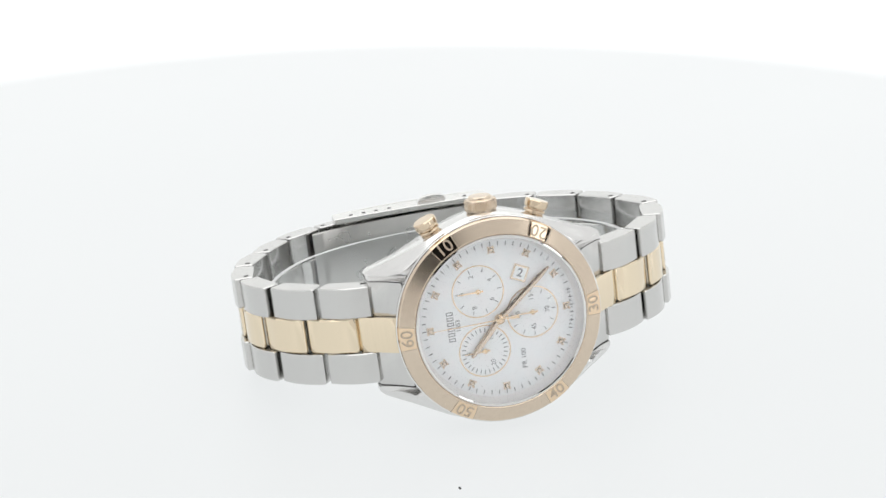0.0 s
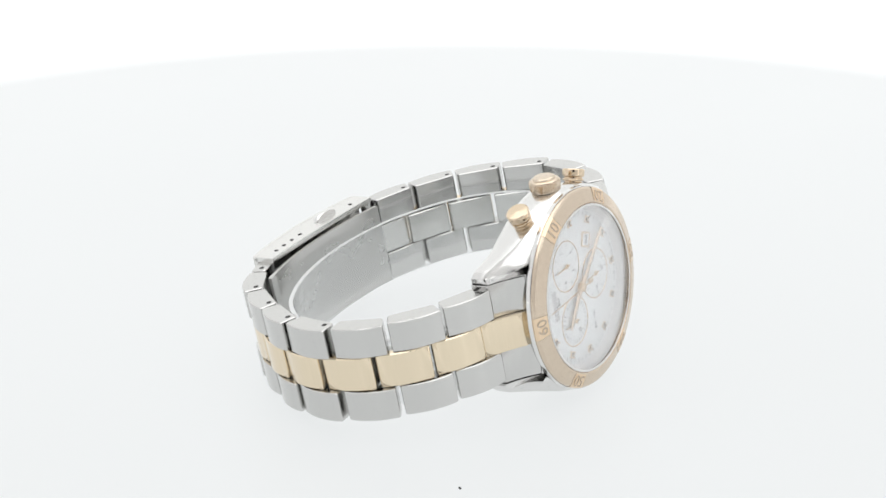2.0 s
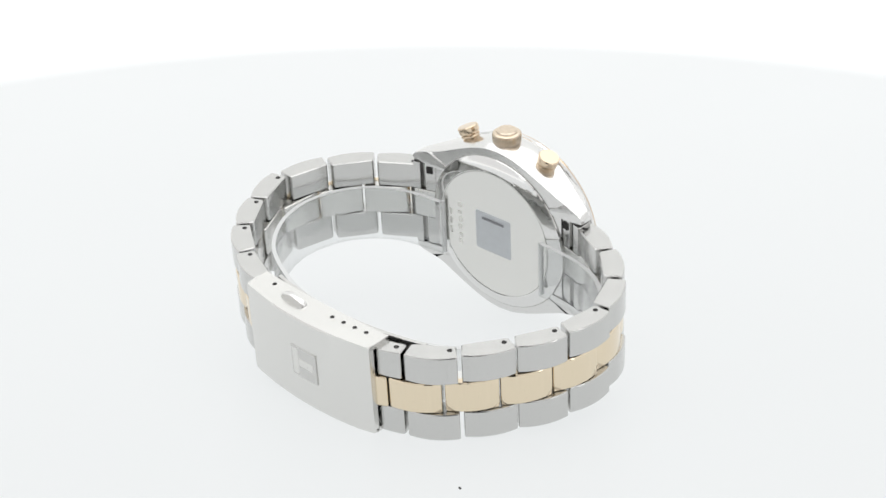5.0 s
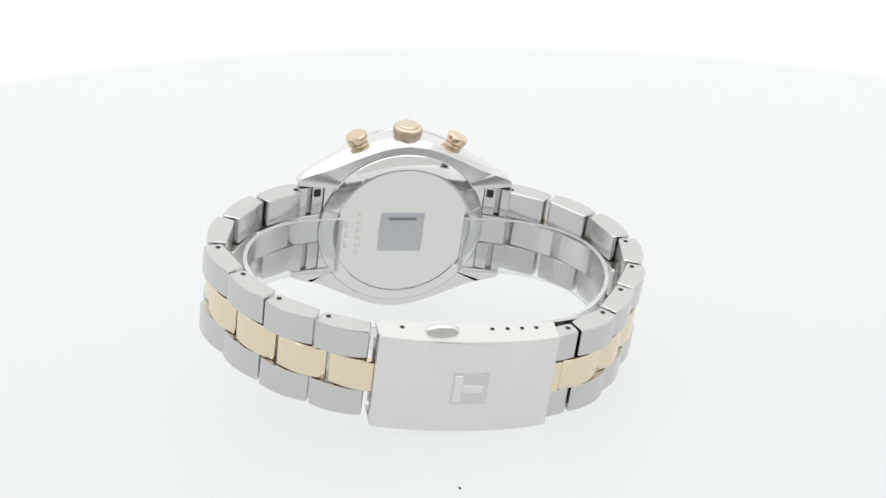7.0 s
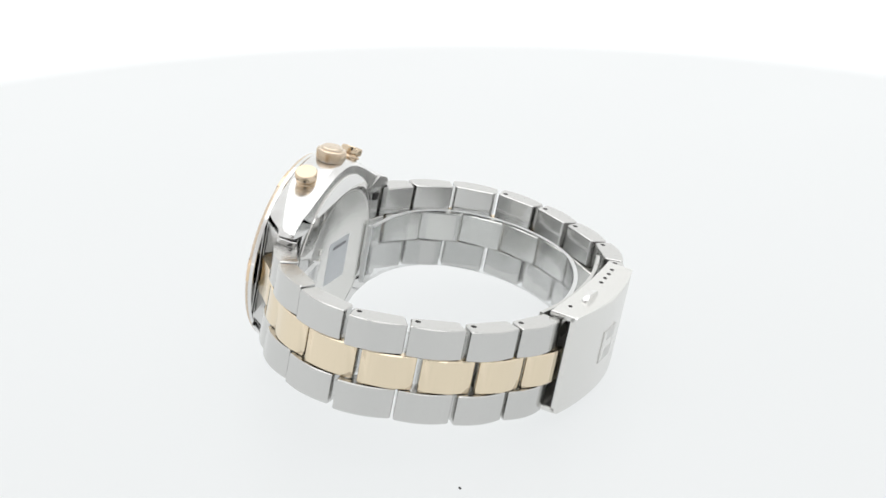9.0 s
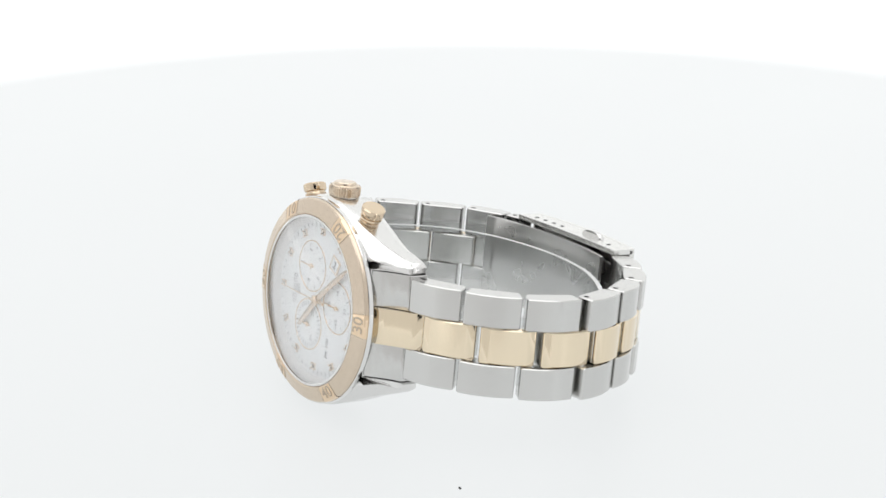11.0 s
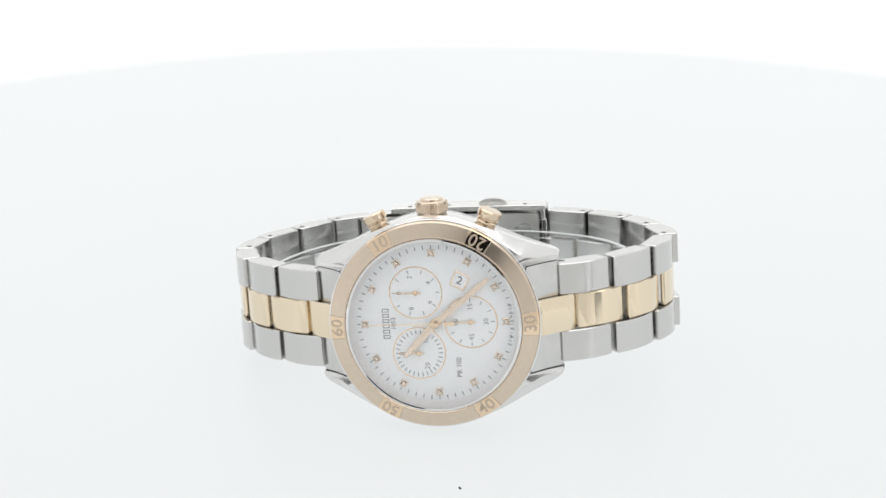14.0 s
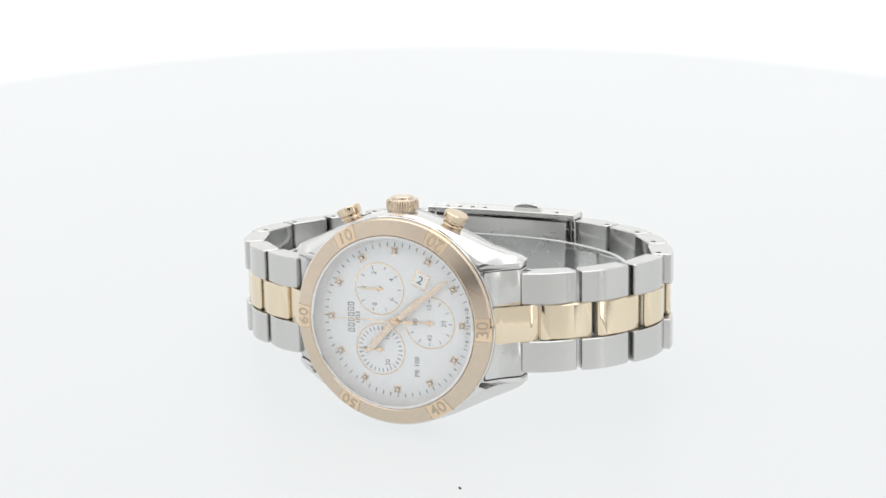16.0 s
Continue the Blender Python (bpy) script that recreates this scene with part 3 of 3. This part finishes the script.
    # end links that fill the case
    for sgn in (1, -1):
        prof = [(16.75, -7.2), (18.95, -7.84), (19.05, -6.2), (20.1, -6.2), (20.15, -8.18), (21.6, -8.6), (22.0, -8.0), (21.9, -5.3), (21.6, -4.85), (20.8, -4.3), (19.4, -3.15), (18.2, -1.95), (17.3, -0.9), (16.75, -0.3)]
        prof = [(sgn * x, z) for x, z in prof]
        up = prism(prof, 3.35, 9.62, 0.12, steel_brushed, 24)
        low = prism(prof, -9.62, -3.35, 0.12, steel_brushed, 24)
        gtop = [(16.75, -0.2), (18.4, -0.9), (19.6, -2.0), (21.4, -3.6), (23.3, -5.1), (24.3, -6.0), (24.6, -6.7)]
        gprof = [(sgn * x, z) for x, z in gtop + [(23.8, -7.4), (22.6, -6.5), (21.0, -5.2), (18.6, -3.3), (16.75, -2.1)]]
        gbase = [(sgn * x, z) for x, z in ((16.75, -2.0), (18.6, -3.1), (21.0, -5.0), (22.8, -6.6), (23.2, -8.0), (21.6, -8.6), (16.75, -7.2))]
        part("end_link", up, watch, "brushed steel end link")
        part("end_link", low, watch, "brushed steel end link")
        seam = [(sgn * x, z) for x, z in ((16.8, -7.1), (21.5, -8.4), (21.9, -7.9), (21.8, -5.5), (21.5, -5.05), (20.8, -4.5), (19.4, -3.36), (18.2, -2.16), (17.3, -1.1), (16.8, -0.5))]
        # black strip fills the open joint in place of its shade
        for y in (9.63, -9.83):
            part("lug_joint", prism(seam, y, y + 0.2, 0.01, gap_shade), watch, "black filler for the shade in the lug joint")
        # darker filler gives the slot its shade by colour
        for y in (3.5, -9.5):
            part("end_link_slot_shade", prism([(sgn * x, z) for x, z in ((19.1, -6.1), (20.05, -6.1), (20.05, -7.2), (19.1, -7.0))], y, y + 6.0, 0.05, steel_seam_shade), watch, "darker steel filler for the shade in the end link slot")
        base = part("centre_link", prism(gbase, -3.2, 3.2, 0.15, steel_satin, 24), watch, "end link centre of steel with a rose gold face")
        part("gold_face", prism(gprof, -3.25, 3.25, 0.3, gold_polished, 40), base, "domed polished rose gold face")
        # no recess is cut: the block's black paints the slot's shade
        part("spring_bar_slot", prism(rounded(-0.7, 0.7, -0.3, 0.3, 0.1), 0, 1.5, 0.05, gap_shade), watch, "black block for the shade in a spring bar slot", at(sgn * (17.75 if sgn < 0 else 18.0), 7.5, -7.5, 0, 0, sgn * 16))


def build_clasp():
    seat = at(-1.1, 0, -64.2) @ pose(0, 0, 0, 0, -2.0, 0) @ at(2, 0, 62.8)
    # cover: outer face gently arched, sides turned down
    xs = [14.4 - 32.6 * k / 24 for k in range(25)]
    n_out = lambda x: -62.8 + 0.0078 * (x + 2) ** 2
    n_in = lambda x: -56.2 + 0.0022 * (x + 2) ** 2
    prof = [(x, n_out(x)) for x in xs] + [(x, n_in(x)) for x in reversed(xs)]
    shell = [(x, n_out(x)) for x in xs] + [(x, n_out(x) + 1.1) for x in reversed(xs)]
    clasp = part("clasp_cover", prism(shell, -9.35, 9.9, 0.32, steel_satin, 24), watch, "satin steel folding clasp cover", seat)
    for y0, y1 in ((8.8, 9.88), (-9.33, -8.3)):
        part("clasp_side", prism([(x, z + (0.45 if i < 25 else 0)) for i, (x, z) in enumerate(prof)], y0, y1, 0.1, steel_satin, 24), clasp, "satin steel clasp side")
    bx = [13.2 - 37.0 * k / 26 for k in range(27)]
    bow = lambda x: -55.75 + 0.0072 * (x + 2) ** 2
    blade = [(x, bow(x)) for x in bx] + [(x, bow(x) + 0.75) for x in reversed(bx)]
    part("clasp_blade", prism(blade, -8.3, 8.45, 0.1, steel_blade, 24), watch, "satin folding blade inside the clasp", seat)
    blade2 = [(x, -58.4 + 0.006 * (x + 2) ** 2) for x in xs] + [(x, -57.6 + 0.006 * (x + 2) ** 2) for x in reversed(xs)]
    part("clasp_blade", prism(blade2, -6.8, 6.8, 0.1, steel_blade, 24), watch, "satin folding blade inside the clasp", seat)
    bow_shape = [(-3.1, -0.3), (3.1, -0.3)] + [(3.1 * math.cos(math.pi * k / 18), 1.35 * math.sin(math.pi * k / 18)) for k in range(19)]
    knob = prism(bow_shape, 0, 1.2, 0.25, steel_polished, 40)
    for y, z, turn in ((9.85, -58.5, -90), (-9.3, -59.7, 90)):
        part("release_button", knob, clasp, "arched polished release button", at(3.0, y, z, 0, turn))
    # closed disc whose black imitates the shaded adjusting hole
    pin = lathe([(0.01, -0.2), (0.42, -0.2), (0.42, 0.03), (0.01, 0.03)], gap_shade, 14)
    for x in (9.9, -6.3, -9.1, -11.8, -14.5):
        part("pin_hole", pin, clasp, "black disc for the shade in an adjusting hole", at(x, 9.9, -58.3 + 0.004 * (x + 2) ** 2, 0, -90))
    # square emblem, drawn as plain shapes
    z = n_out(-2) - 0.02
    field = prism(rounded(-3.3, 3.3, -3.3, 3.3, 0.1), 0, 0.2, 0.03, metal("emblem_field", (0.64, 0.635, 0.62), 0.36))
    part("emblem", field, clasp, "square darker emblem field", at(-2.6, 0.1, z + 0.13, 0, -90))
    bar_a = prism(rounded(-0.75, 0.75, -2.8, 2.8, 0.08), 0, 0.25, 0.04, steel_back)
    bar_b = prism(rounded(-1.9, 1.9, -0.8, 0.8, 0.08), 0, 0.25, 0.04, steel_back)
    part("emblem_bar", bar_a, clasp, "plain raised bar", at(-0.4, 0.1, z + 0.13, 0, -90))
    part("emblem_bar", bar_b, clasp, "plain raised bar", at(-3.1, 0.1, z + 0.13, 0, -90))


def build_cushion():
    """Clear plastic collar pressed inside the bracelet."""
    path = [(13.0, -9.6), (17.5, -10.0), (23.0, -11.4), (28.0, -15.0), (31.6, -20.5), (33.0, -27.5), (31.5, -34.5), (27.5, -41.0), (22.0, -46.0), (15.0, -50.0), (7.0, -52.3),
            (-2.0, -53.2), (-11.0, -52.4), (-19.0, -50.0), (-26.0, -45.5), (-31.5, -39.0), (-34.6, -31.5), (-35.0, -24.0), (-32.6, -17.5), (-28.0, -13.0), (-22.5, -10.6), (-17.5, -9.8), (-13.0, -9.6)]
    fine = []
    for i in range(len(path) - 1):
        p = [Vector(path[min(max(k, 0), len(path) - 1)]) for k in (i - 1, i, i + 1, i + 2)]
        for q in range(4):
            u = q / 4
            fine.append(tuple(0.5 * ((2 * p[1]) + (p[2] - p[0]) * u + (2 * p[0] - 5 * p[1] + 4 * p[2] - p[3]) * u * u + (3 * p[1] - p[0] - 3 * p[2] + p[3]) * u ** 3)))
    path = [(x * (1 + 0.055 * min(1, max(0, (abs(x) - 16) / 8))), z - 1.6 * min(1, max(0, (-z - 20) / 25))) for x, z in fine + [path[-1]]]
    bm = bmesh.new()
    inner = []
    for i, (x, z) in enumerate(path):
        a, b = path[max(i - 1, 0)], path[min(i + 1, len(path) - 1)]
        d = Vector((b[0] - a[0], b[1] - a[1])).normalized()
        inner.append((x + d.y * 0.8, z - d.x * 0.8))
    shape = path + list(reversed(inner))
    lift = lambda z: 1.7 * min(1.0, max(0.0, (-z - 12) / 40))
    bridge(bm, [[(x, y + lift(z), z) for x, z in shape] for y in (-8.8, 3.6)], caps=(False, False))
    n = len(path)
    bm.verts.ensure_lookup_table()
    for base in (0, 2 * n):
        for i in range(n - 1):
            a, b = base + i, base + i + 1
            c, d = base + 2 * n - 2 - i, base + 2 * n - 1 - i
            bm.faces.new([bm.verts[k] for k in (a, b, c, d)])
    ob = part("cushion", finish(bm, cushion_m, 50), watch, "clear plastic collar inside the bracelet")
    ob.visible_shadow = False
    bm = bmesh.new()
    lo = [(x, 3.62 + lift(z), z) for x, z in shape]
    bridge(bm, [lo, [(x, y + 0.1, z) for x, y, z in lo]], caps=(False, False))
    bm.verts.ensure_lookup_table()
    for base in (0, 2 * n):
        for i in range(n - 1):
            bm.faces.new([bm.verts[base + k] for k in (i, i + 1, 2 * n - 2 - i, 2 * n - 1 - i)])
    part("cushion_rim", finish(bm, cushion_rim_m, 50), ob, "pale frosted edge")
    for s in (1, -1):
        part("cushion_rim", prism(rounded(-0.35, 0.35, -0.55, 0.3, 0.1), -8.8, 3.6, 0.1, cushion_rim_m), ob, "pale frosted end", at(13.0 * s, 0, -9.3))


build_case()
build_bezel()
build_dial()
build_pointers()
build_crown()
build_bracelet()
build_clasp()
build_cushion()


def motions():
    rows = [(t, pose(0, 0, 0, 0, 0, a) @ WATCH) for t, a in theta_rows()]
    walk(watch, rows)


motions()
